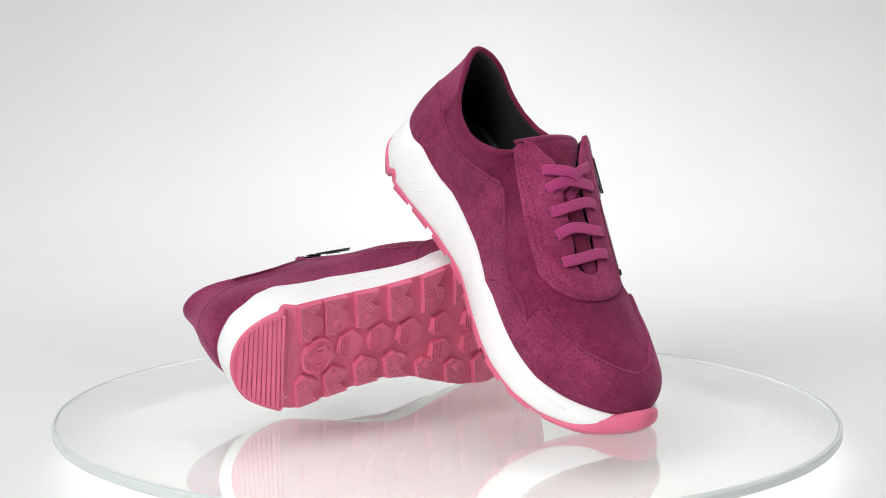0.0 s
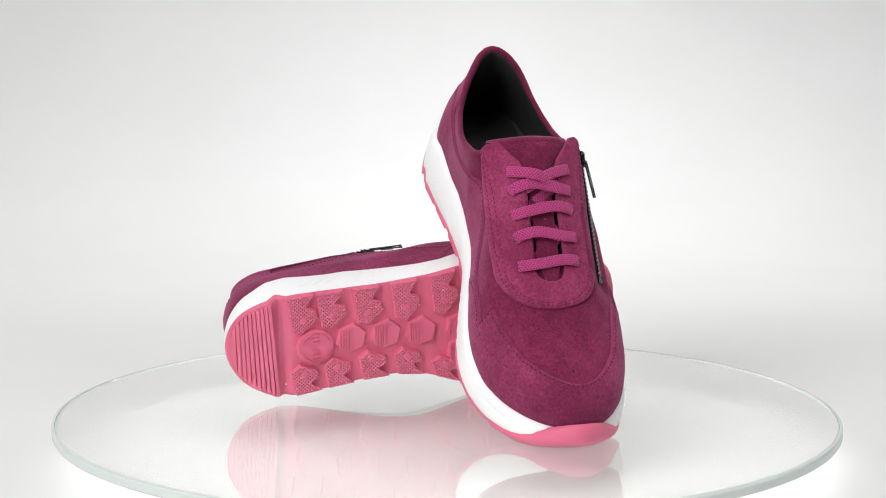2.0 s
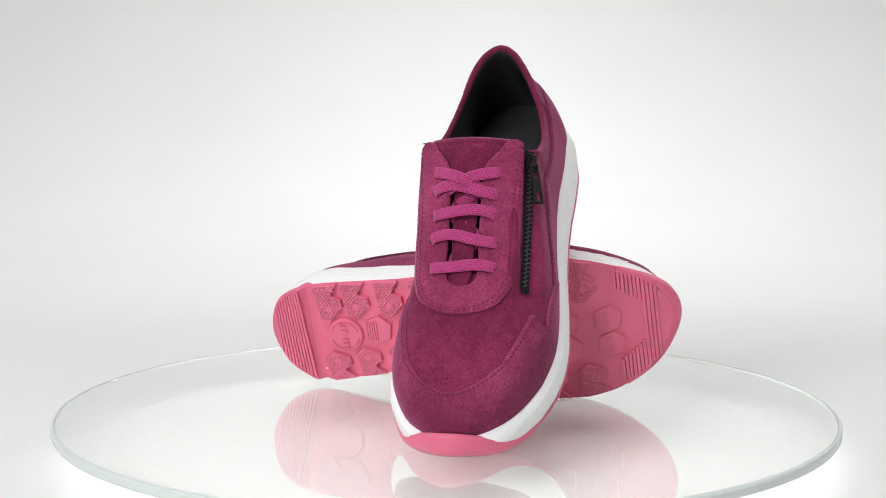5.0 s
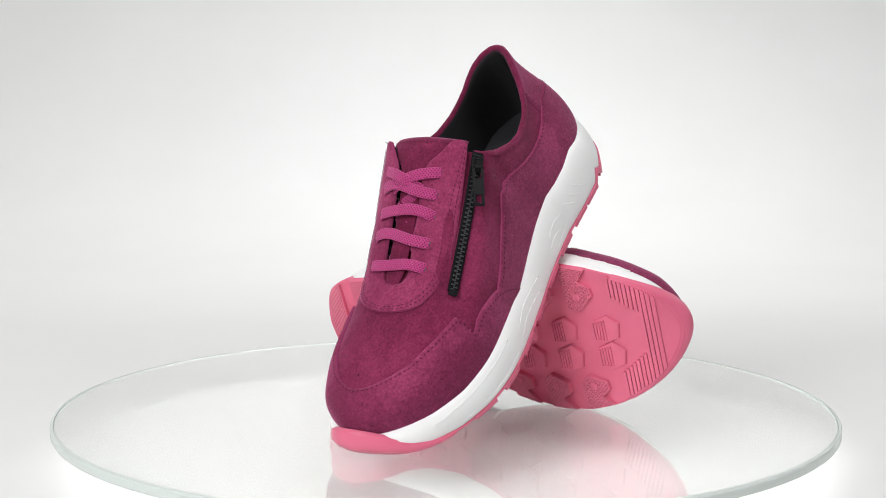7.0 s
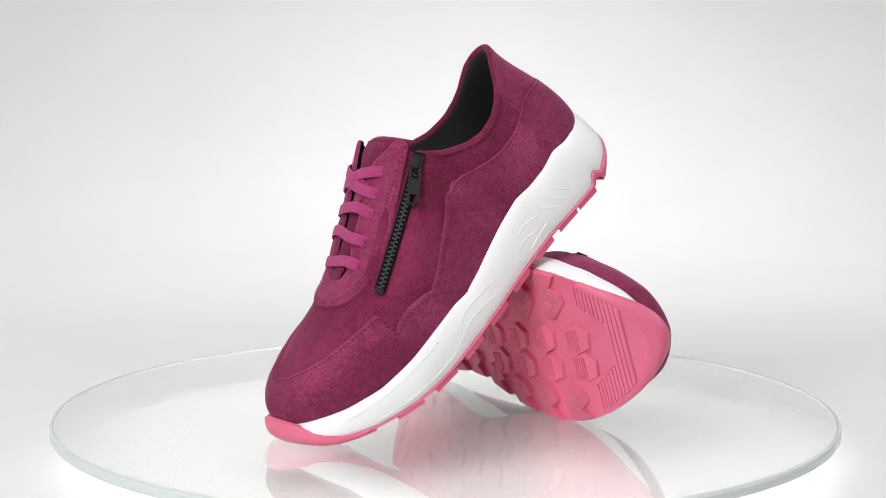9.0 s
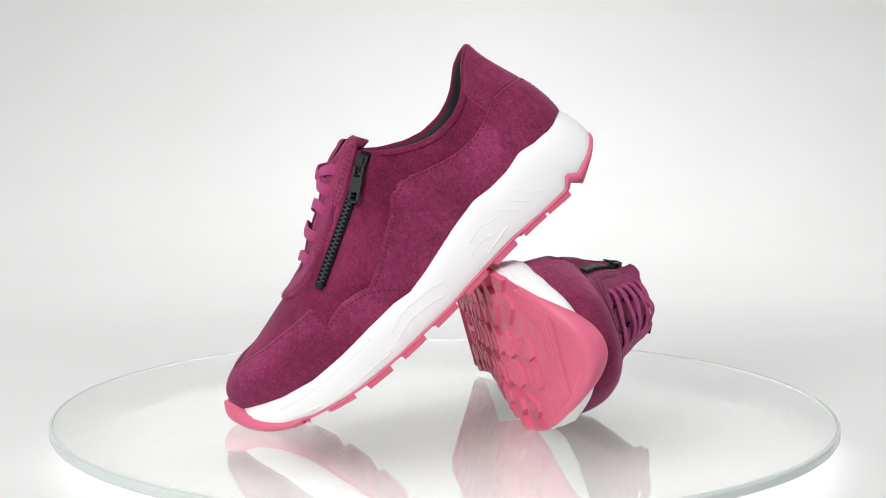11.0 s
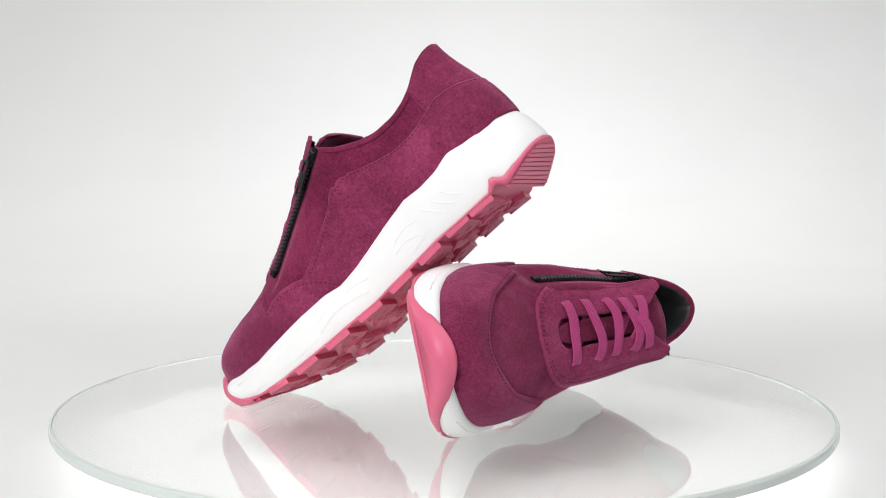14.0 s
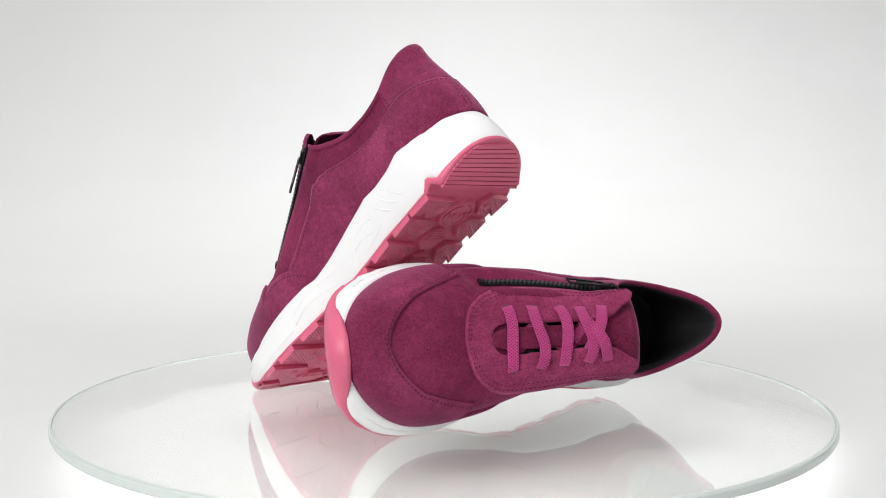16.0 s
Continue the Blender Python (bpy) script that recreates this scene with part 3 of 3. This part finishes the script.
def facing_z(x, y):
    """Height of the lace facing; y counts from its middle line."""
    row = float(curve(x, (76, 119.5), (87, 112), (99, 104.2), (110, 96.8), (121, 89), (134.5, 81.6), (147.5, 73.8), (157, 69.6), (166, 67.6), (176, 64.4)))
    crown = float(curve(x, (80, 7.0), (103, 6.3), (119, 5.4), (139, 4.2), (150, 2.4), (160, 1.4)))
    a = abs(y)
    if a < 19.5:
        z = row + crown * (1 - (a / 19.5) ** 2)
    else:
        z = row - (5.0 if y > 0 else 8.0) * ((a - 19.5) / 9.5) ** 1.5
    if x > 140:
        soft = min(1.0, (x - 140) / 18)
        z = z * (1 - soft) + max(min(z, base_z(x, y + MID) + 2.0), base_z(x, y + MID) + 1.2) * soft
    return z


FACING_EDGE = [(79.5, 31.8), (90, 32.4), (105, 32.8), (120, 32.8), (135, 32.6), (148, 31.6), (158, 28.4), (166, 23.4), (171, 16.5), (174, 8.5), (175.2, 0)]
FACING_SLIT = [(79, 28.4), (81, 24.5), (85.5, 20.5), (91, 16.5), (96, 12.6), (103, 10.2), (120, 9.6), (135, 9.6), (148, 9.6), (153.5, 8.6), (157, 5.4), (158.5, 0)]


def throat(sh):
    ns, nv = 110, 12
    outer_line, inner_line = catmull(FACING_EDGE, ns, False), catmull(FACING_SLIT, ns, False)
    for sgn in (1, -1):
        grid = np.zeros((ns, nv, 3))
        for i in range(ns):
            for j in range(nv):
                x, y = outer_line[i] + (inner_line[i] - outer_line[i]) * j / (nv - 1)
                grid[i, j] = (x, sgn * y + MID, facing_z(x, sgn * y))
        du, dv = np.gradient(grid, axis=0), np.gradient(grid, axis=1)
        nrm = np.cross(du, dv)
        nrm *= np.sign(nrm[:, :, 2:3] + 1e-9)
        nrm /= np.linalg.norm(nrm, axis=2)[:, :, None] + 1e-9
        low = grid - nrm * 2.4
        full = np.concatenate([low[:, :1], grid, low[:, -1:]], 1)
        full[:, 1] -= nrm[:, 0] * 0.3
        full[:, -2] -= nrm[:, -1] * 0.3
        tip = np.concatenate([low[:1, :1], low[:1], low[:1, -1:]], 1)
        full = np.concatenate([tip, full], 0)
        faces = grid_faces(ns + 1, nv + 2)
        ob = sh.put("facing", full.reshape(-1, 3), [f if sgn > 0 else f[::-1] for f in faces], SUEDE_FACING, label="mauve suede lace facing with double stitching")
        ob.data.materials.append(EDGE)
        for k, poly in enumerate(ob.data.polygons):
            if k % (nv + 1) in (0, nv) or k < nv + 1:
                poly.material_index = 1
        for f in (0.10, 0.22):
            col = np.array([outer_line[i] + (inner_line[i] - outer_line[i]) * f * (1.0 if outer_line[i][0] < 150 else 0.75) for i in range(2, ns)])
            pts = np.array([(x, sgn * y + MID, facing_z(x, sgn * y) + 0.3) for x, y in col])
            sh.sew(pts, nrm[2:, 1], 1.9, 1.0, 0.65)
        # black lining that shows in the slit, under the flap
        edge = inner_line
        strip_pts = []
        for x, y in edge:
            y0 = max(y - 2.2, 0.0)
            strip_pts += [(x, sgn * (y + 2.5) + MID, facing_z(x, y) - 2.6), (x, sgn * y0 + MID, facing_z(x, y) - 5.5)]
        f = grid_faces(len(edge), 2)
        sh.put("slit_lining", strip_pts, f + [q[::-1] for q in f], BLACK)
    # tongue: a padded strip along the ridge that widens above the collar
    xs = np.linspace(158, 76, 42)
    rows = []
    prof = [(-1, 0), (-0.97, 0.7), (-0.75, 1), (-0.4, 1), (0, 1), (0.4, 1), (0.75, 1), (0.97, 0.7), (1, 0), (0.97, -0.7), (0.6, -1), (0, -1), (-0.6, -1), (-0.97, -0.7)]
    for x in xs:
        z = curve(x, (72, 111.5), (76, 111), (80, 110.6), (86, 109.4), (103, 102.0), (119, 91.2), (135, 81.6), (150, 73.4), (160, 69.0))
        half = curve(x, (75, 26), (80, 26.5), (85, 25), (92, 20), (100, 12), (107, 7.5), (150, 6.5), (158, 4))
        sag = curve(x, (76, 6.5), (88, 5.0), (98, 3.0), (110, 0.4), (158, 0.2))
        th = curve(x, (76, 1.2), (80, 2.2), (90, 2.4), (106, 1.0), (158, 0.7))
        for u, w in prof:
            rows.append((x - 0.35 * w * th + -4.0 * abs(u) ** 3 * max(0.0, min(1.0, (98 - x) / 18)), u * half + MID, z - sag * abs(u) ** 2.2 + w * th * 0.8))
    m = len(prof)
    faces = [(i * m + j, i * m + (j + 1) % m, (i + 1) * m + (j + 1) % m, (i + 1) * m + j) for i in range(len(xs) - 1) for j in range(m)]
    faces += [tuple(range(m))[::-1], tuple(range((len(xs) - 1) * m, len(xs) * m))]
    line, up = [], []
    for u in np.linspace(-0.86, 0.86, 40):
        x = 80.8
        z = curve(x, (80, 110.6), (86, 109.4)) - 6.0 * abs(u) ** 2.2 + 2.2 * 0.8 + 0.15
        line.append((x - 0.8 - 4.0 * abs(u) ** 3, u * 26 + MID, z))
        up.append((-0.3, 0.25 * u, 1.0))
    sh.sew(np.array(line), np.array(up), 2.2, 1.0, 0.8)
    sh.put("tongue", rows, [f[::-1] for f in faces], SUEDE_VAMP, label="padded plum suede tongue")


def lining(sh):
    """Suede rolled over the collar, and black leather inside it down to the insole."""
    cut = int(np.argmin(np.abs(SURF[:NS // 2, -1, 0] - 79)))
    cut_r = int(np.argmin(np.abs(SURF[NS // 2:, -1, 0] - 79))) + NS // 2
    idx = np.concatenate([np.arange(cut_r, NS), np.arange(0, cut + 1)])
    roll, inside = [], []
    for i in idx:
        t = SURF[i, -1]
        n = NORM[i, -4].copy()
        n[2] = 0
        n /= np.linalg.norm(n) + 1e-9
        fat = float(curve(t[0], (-15, 0.5), (5, 0.5), (15, 0.42), (60, 0.4), (79, 0.35)))
        for o, z in ((0.75, -2.5), (0.75, -0.4), (0.1, 0.8), (-1.8, 1.5), (-4.2, 1.0), (-5.8, -0.8), (-6.4, -3.2)):
            roll.append(t + n * (o * fat if o < 0 else o) + np.array([0, 0, z]))
        inside.append(t - n * 5.7 * fat + np.array([0, 0, -0.9]))
        inside.append(t - n * 6.6 * fat + np.array([0, 0, -2.4]))
        for f in np.linspace(0.90, 0.06, 14):
            nn = NORM[i, int(f * (NV - 1))].copy()
            nn[2] = 0
            nn /= np.linalg.norm(nn) + 1e-9
            inside.append(SURF[i, int(f * (NV - 1))] - nn * (6.2 * fat + (3.6 - 6.2 * fat) * min(1.0, (1 - f) * 1.5)))
    sh.put("collar_binding", roll, [f[::-1] for f in grid_faces(len(idx), 7)], SUEDE_VAMP, label="rolled suede collar edge")
    sh.put("collar_lining", inside, [f[::-1] for f in grid_faces(len(idx), 16)], BLACK, label="black leather padded collar lining")
    ins = RIM - 7.2 * OUT
    sel = [i for i in range(NS) if RIM[i, 0] < 165]
    sel = sorted(sel, key=lambda i: math.atan2(ins[i, 1], ins[i, 0] - 60))
    sh.put("insole", [(ins[i, 0], ins[i, 1], 46.0 - max(0, ins[i, 0] - 20) * 0.14) for i in sel], [tuple(range(len(sel)))], BLACK, label="black leather insole", smooth=False)


def zipper(sh):
    f = np.linspace(0, 1, 48)
    pts = ZIP_FOOT + f[:, None] * (ZIP_HEAD - ZIP_FOOT) + ZIP_OUT * 0.8 + ZIP_SIDE * (0.8 + 0.6 * np.sin(math.pi * f))[:, None]
    nrm = np.repeat(ZIP_OUT[None], 48, 0)
    tape = strip(sh, "zip_tape", pts, nrm, 6.8, 0.9, TAPE, label="black woven zip tape")
    run = np.concatenate([[0], np.cumsum(np.linalg.norm(np.diff(pts, axis=0), axis=1))])
    count = int(run[-1] * 0.86 / 1.35)
    for k in range(count):
        d = 1.5 + 1.35 * k
        p = np.array([np.interp(d, run, pts[:, j]) for j in range(3)])
        n = np.array([np.interp(d, run, nrm[:, j]) for j in range(3)])
        w = np.array([np.interp(d + 0.5, run, pts[:, j]) for j in range(3)]) - p
        w /= np.linalg.norm(w) + 1e-9
        a = np.cross(w, n)
        a /= np.linalg.norm(a) + 1e-9
        sgn = 1 if k % 2 else -1
        box(sh, "zip_tooth", p + n * 0.75 + a * sgn * 0.8, w * 0.42, a * 1.2, n * 0.5, TOOTH, tape, bevel=0)
    # bottom stop
    p, n = pts[0], nrm[0]
    w = pts[2] - pts[0]
    w /= np.linalg.norm(w)
    a = np.cross(w, n)
    box(sh, "zip_stop", p + n * 0.9 - w * 0.5, w * 1.6, a * 2.2, n * 0.8, METAL, tape)
    # slider and puller
    n = nrm[24:40].mean(0)
    w = pts[8] - pts[38]
    w /= np.linalg.norm(w)
    n = n - w * (n * w).sum()
    n /= np.linalg.norm(n)
    a = np.cross(w, n)
    p = pts[int(np.argmin(np.abs(pts[:, 0] - 84)))]
    slider = box(sh, "zip_slider", p + n * 1.2, w * 4.4, a * 2.7, n * 0.8, METAL, label="black metal zip slider", bevel=0.7)
    box(sh, "bridge", p + n * 2.3 + w * 0.3, w * 3.0, a * 0.9, n * 0.7, METAL, slider, bevel=0.5)
    at = p + n * 3.1 + w * 1.2
    lean = radians(5 if sh.mirror else 3)
    w, n = w * math.cos(lean) + n * math.sin(lean), n * math.cos(lean) - w * math.sin(lean)
    if not sh.mirror:
        drop = radians(12) * (1 if a[0] < 0 else -1)
        w, a = w * math.cos(drop) + a * math.sin(drop), a * math.cos(drop) - w * math.sin(drop)
    for sgn in (1, -1):
        box(sh, "puller_arm", at + w * 12.0 + a * 2.7 * sgn, w * 11.6, a * 0.55, n * 0.45, METAL, slider, bevel=0.25)
    for d in (0.9, 23.2):
        box(sh, "puller_bar", at + w * d, w * 0.6, a * 3.1, n * 0.45, METAL, slider, bevel=0.25)
    box(sh, "puller_plate", at + w * 12.8, w * 4.6, a * 2.6, n * 0.4, METAL, slider, label="black rectangular zip puller", bevel=0.3)


EYELETS = [99, 109.5, 120.5, 134, 147.5]
EYE_HALF = 19.5


def over(points, lifts, count=30):
    """A smooth run over the facing through points known from above."""
    pts, nrm = [], []
    for (x, y), h in zip(points, lifts):
        n = np.array([facing_z(x - 1, y) - facing_z(x + 1, y), facing_z(x, y - 1) - facing_z(x, y + 1), 2.0])
        n /= np.linalg.norm(n)
        pts.append(np.array([x, y + MID, facing_z(x, y)]) + n * h)
        nrm.append(n)
    p = catmull(pts, count, False)
    n = catmull(nrm, count, False)
    return p, n / np.linalg.norm(n, axis=1)[:, None]


def laces(sh):
    for k, x in enumerate(EYELETS):
        for y in (EYE_HALF, -EYE_HALF):
            (spot_at, *_), (n, *_) = over([(x, y), (x + 1, y)], (0.0, 0.0), 4)
            ax = np.cross(n, (0, 1, 0))
            ax /= np.linalg.norm(ax)
            ay = np.cross(n, ax)
            sh.put("eyelet", [spot_at + (ax * math.cos(a) + ay * math.sin(a)) * r + n * h for r, h in ((1.5, 0.0), (1.2, 0.25), (0.4, -0.1))
                              for a in np.linspace(0, 2 * math.pi, 12, endpoint=False)],
                   [(r * 12 + i, r * 12 + (i + 1) % 12, (r + 1) * 12 + (i + 1) % 12, (r + 1) * 12 + i) for r in (0, 1) for i in range(12)] + [tuple(range(24, 36))], BLACK)
        if k == 0:
            continue
        bow = 1.4 if k % 2 else -0.8
        ys = (EYE_HALF + 0.6, EYE_HALF - 1.5, 15, 9, 3, -3, -9, -15, -EYE_HALF + 1.5, -EYE_HALF - 0.6)
        lifts = (-1.2, 0.9, 1.6, 1.9, 1.6, 1.6, 1.9, 1.6, 0.9, -1.2)
        p, n = over([(x + bow * math.sin(y / 7.0), y) for y in ys], lifts, 34)
        strip(sh, "lace", p, n, 6.8, 1.5, LACE, label="flat woven magenta lace")
    # the crossing at the top, tucked under the first bar
    for sgn, h in ((1, 0.0), (-1, 1.6)):
        ys = [(EYELETS[0] - 0.6, sgn * (EYE_HALF + 1)), (EYELETS[0] + 0.3, sgn * (EYE_HALF - 1.5)), (101, sgn * 14), (103.5, sgn * 7), (106, sgn * 0.5), (108.5, -sgn * 6), (110, -sgn * 11)]
        p, n = over(ys, (-1.2, 0.9, 1.5, 1.7 + h, 1.7 + h, 0.4, -0.8), 30)
        strip(sh, "lace", p, n, 6.8, 1.5, LACE, label="flat woven magenta lace")
    # runs under the bars
    for k in (1, 2, 3):
        sgn = 1 if k % 2 else -1
        a, b = EYELETS[k], EYELETS[k + 1]
        p, n = over([(a + 1, sgn * 10), (a + 0.3 * (b - a), sgn * 5), ((a + b) / 2, 0.3), (a + 0.7 * (b - a), -sgn * 5), (b - 1, -sgn * 10)], (-4.6, -4.4, -4.2, -4.4, -4.6), 16)
        strip(sh, "lace", p, n, 6.4, 2.0, LACE, label="flat woven magenta lace")


def make_shoe(mirror, label):
    root = new("sneaker")
    tagged(root, label, "shoe", "pair of sneakers")
    sh = Shoe(root, mirror)
    midsole(sh)
    base = outsole(sh)
    toe_bumper(sh)
    upper(sh)
    throat(sh)
    lining(sh)
    zipper(sh)
    laces(sh)
    tread(sh, base)
    return root


# ---------------------------------------------------------------- studio
TABLE = -0.032         # height of the paper under the glass


def sweep():
    """White paper that runs from the table up the wall in one curve."""
    prof = [(-0.75, TABLE), (0.9, TABLE)]
    for k in range(1, 13):
        a = math.pi / 2 * k / 12
        prof.append((0.9 + 0.9 * math.sin(a), TABLE + 0.9 * (1 - math.cos(a))))
    prof.append((1.8, 2.4))
    xs = np.linspace(-1.6, 1.6, 9)
    verts = [(x, y, z) for x in xs for y, z in prof]
    ob = part("backdrop", verts, grid_faces(len(xs), len(prof)), PAPER)
    tagged(ob, "seamless white paper backdrop curving up from the table", "backdrop", kind="structure")
    # room shell added out of view; it closes the set and dims stray light
    for name, c, s in (("floor", (0, 0, -0.056), (2.24, 2.24, 0.02)), ("wall_left", (-2.22, 0, 1.1), (0.02, 2.2, 1.3)), ("wall_right", (2.22, 0, 1.1), (0.02, 2.2, 1.3)),
                       ("wall_back", (0, -2.22, 1.1), (2.2, 0.02, 1.3)), ("ceiling", (0, 0, 2.42), (2.24, 2.24, 0.02))):
        bm = bmesh.new()
        bmesh.ops.create_cube(bm, size=2)
        for v in bm.verts:
            v.co = Vector(c) + Vector((v.co.x * s[0], v.co.y * s[1], v.co.z * s[2]))
        me = bpy.data.meshes.new(name)
        bm.to_mesh(me)
        bm.free()
        me.materials.append(WALL)
        tagged(new(name, me), "unseen matt grey studio " + name.split("_")[0], name.split("_")[0], kind="structure")


def lathe(name, prof, mat, parent=None, n=192, label=""):
    verts = [(r * math.cos(2 * math.pi * i / n), r * math.sin(2 * math.pi * i / n), z) for i in range(n) for r, z in prof]
    m = len(prof)
    faces = [(i * m + j, i * m + (j + 1) % m, ((i + 1) % n) * m + (j + 1) % m, ((i + 1) % n) * m + j) for i in range(n) for j in range(m)]
    return part(name, verts, faces, mat, parent, label, smooth=False)


def disc(name, radius, z0, z1, mat, parent=None, bevel=0.001, label="", n=192):
    prof = [(radius - bevel, z1), (radius - bevel * 0.3, z1 - bevel * 0.3), (radius, z1 - bevel), (radius, z0 + bevel), (radius - bevel * 0.3, z0 + bevel * 0.3), (radius - bevel, z0)]
    m = len(prof)
    verts = [(r * math.cos(2 * math.pi * i / n), r * math.sin(2 * math.pi * i / n), z) for i in range(n) for r, z in prof]
    faces = [(i * m + j + 1, ((i + 1) % n) * m + j + 1, ((i + 1) % n) * m + j, i * m + j) for i in range(n) for j in range(m - 1)]
    faces.append([i * m for i in range(n)])
    faces.append([i * m + m - 1 for i in range(n)][::-1])
    return part(name, verts, faces, mat, parent, label, smooth=False)


sweep()
plate = new("turntable_plate")
tagged(plate, "round clear glass turntable plate with pale green edge", "turntable plate")
pane = disc("glass_pane", 0.2505, -0.006, 0.0, GLASS, plate)
pane.data.materials.append(GLASS_EDGE)
for face in pane.data.polygons[:-2]:
    face.material_index = 1
pane.visible_shadow = False
edge = lathe("glass_edge", [(0.2506, 0.0), (0.2521, -0.0002), (0.2527, -0.0012), (0.2527, -0.0048), (0.2521, -0.0058), (0.2506, -0.006)], GLASS_EDGE, plate, label="pale green polished glass edge")
# support block added out of view so that the plate does not float
def housing():
    bm = bmesh.new()
    bmesh.ops.create_cube(bm, size=2)
    for v in bm.verts:
        v.co = Vector((v.co.x * 0.09, -0.231 + v.co.y * 0.016, -0.0192 + v.co.z * 0.0128))
    bmesh.ops.bevel(bm, geom=bm.edges[:], offset=0.003, segments=3, affect="EDGES")
    me = bpy.data.meshes.new("plate_support")
    bm.to_mesh(me)
    bm.free()
    me.materials.append(PAPER)
    tagged(new("plate_support", me), "unseen white block added to carry the glass plate", "turntable")


housing()
POSE_A = Matrix(((0.50134, 0.76025, 0.41312, -0.01504), (-0.56687, 0.64932, -0.507, 0.0749), (-0.6537, 0.02, 0.75649, 0.14353), (0, 0, 0, 1)))
POSE_B = Matrix(((0.75659, -0.10388, -0.64559, -0.0956), (0.64799, 0.25152, 0.71893, -0.04157), (0.0877, -0.96226, 0.25761, 0.0336), (0, 0, 0, 1)))
shoe_a = make_shoe(False, "plum suede sneaker leaning on its mate, toe on the glass")
shoe_b = make_shoe(True, "plum suede sneaker lying on its side, pink sole showing")


def motions():
    steps = [0.5 * k for k in range(int(SECONDS * 2) + 1)]
    for thing, m in ((plate, Matrix.Translation((0.001, 0, 0))), (shoe_a, POSE_A), (shoe_b, POSE_B)):
        walk(thing, [(t, pose(0, 0, 0, 0, 0, -TURN * t) @ m) for t in steps])


motions()
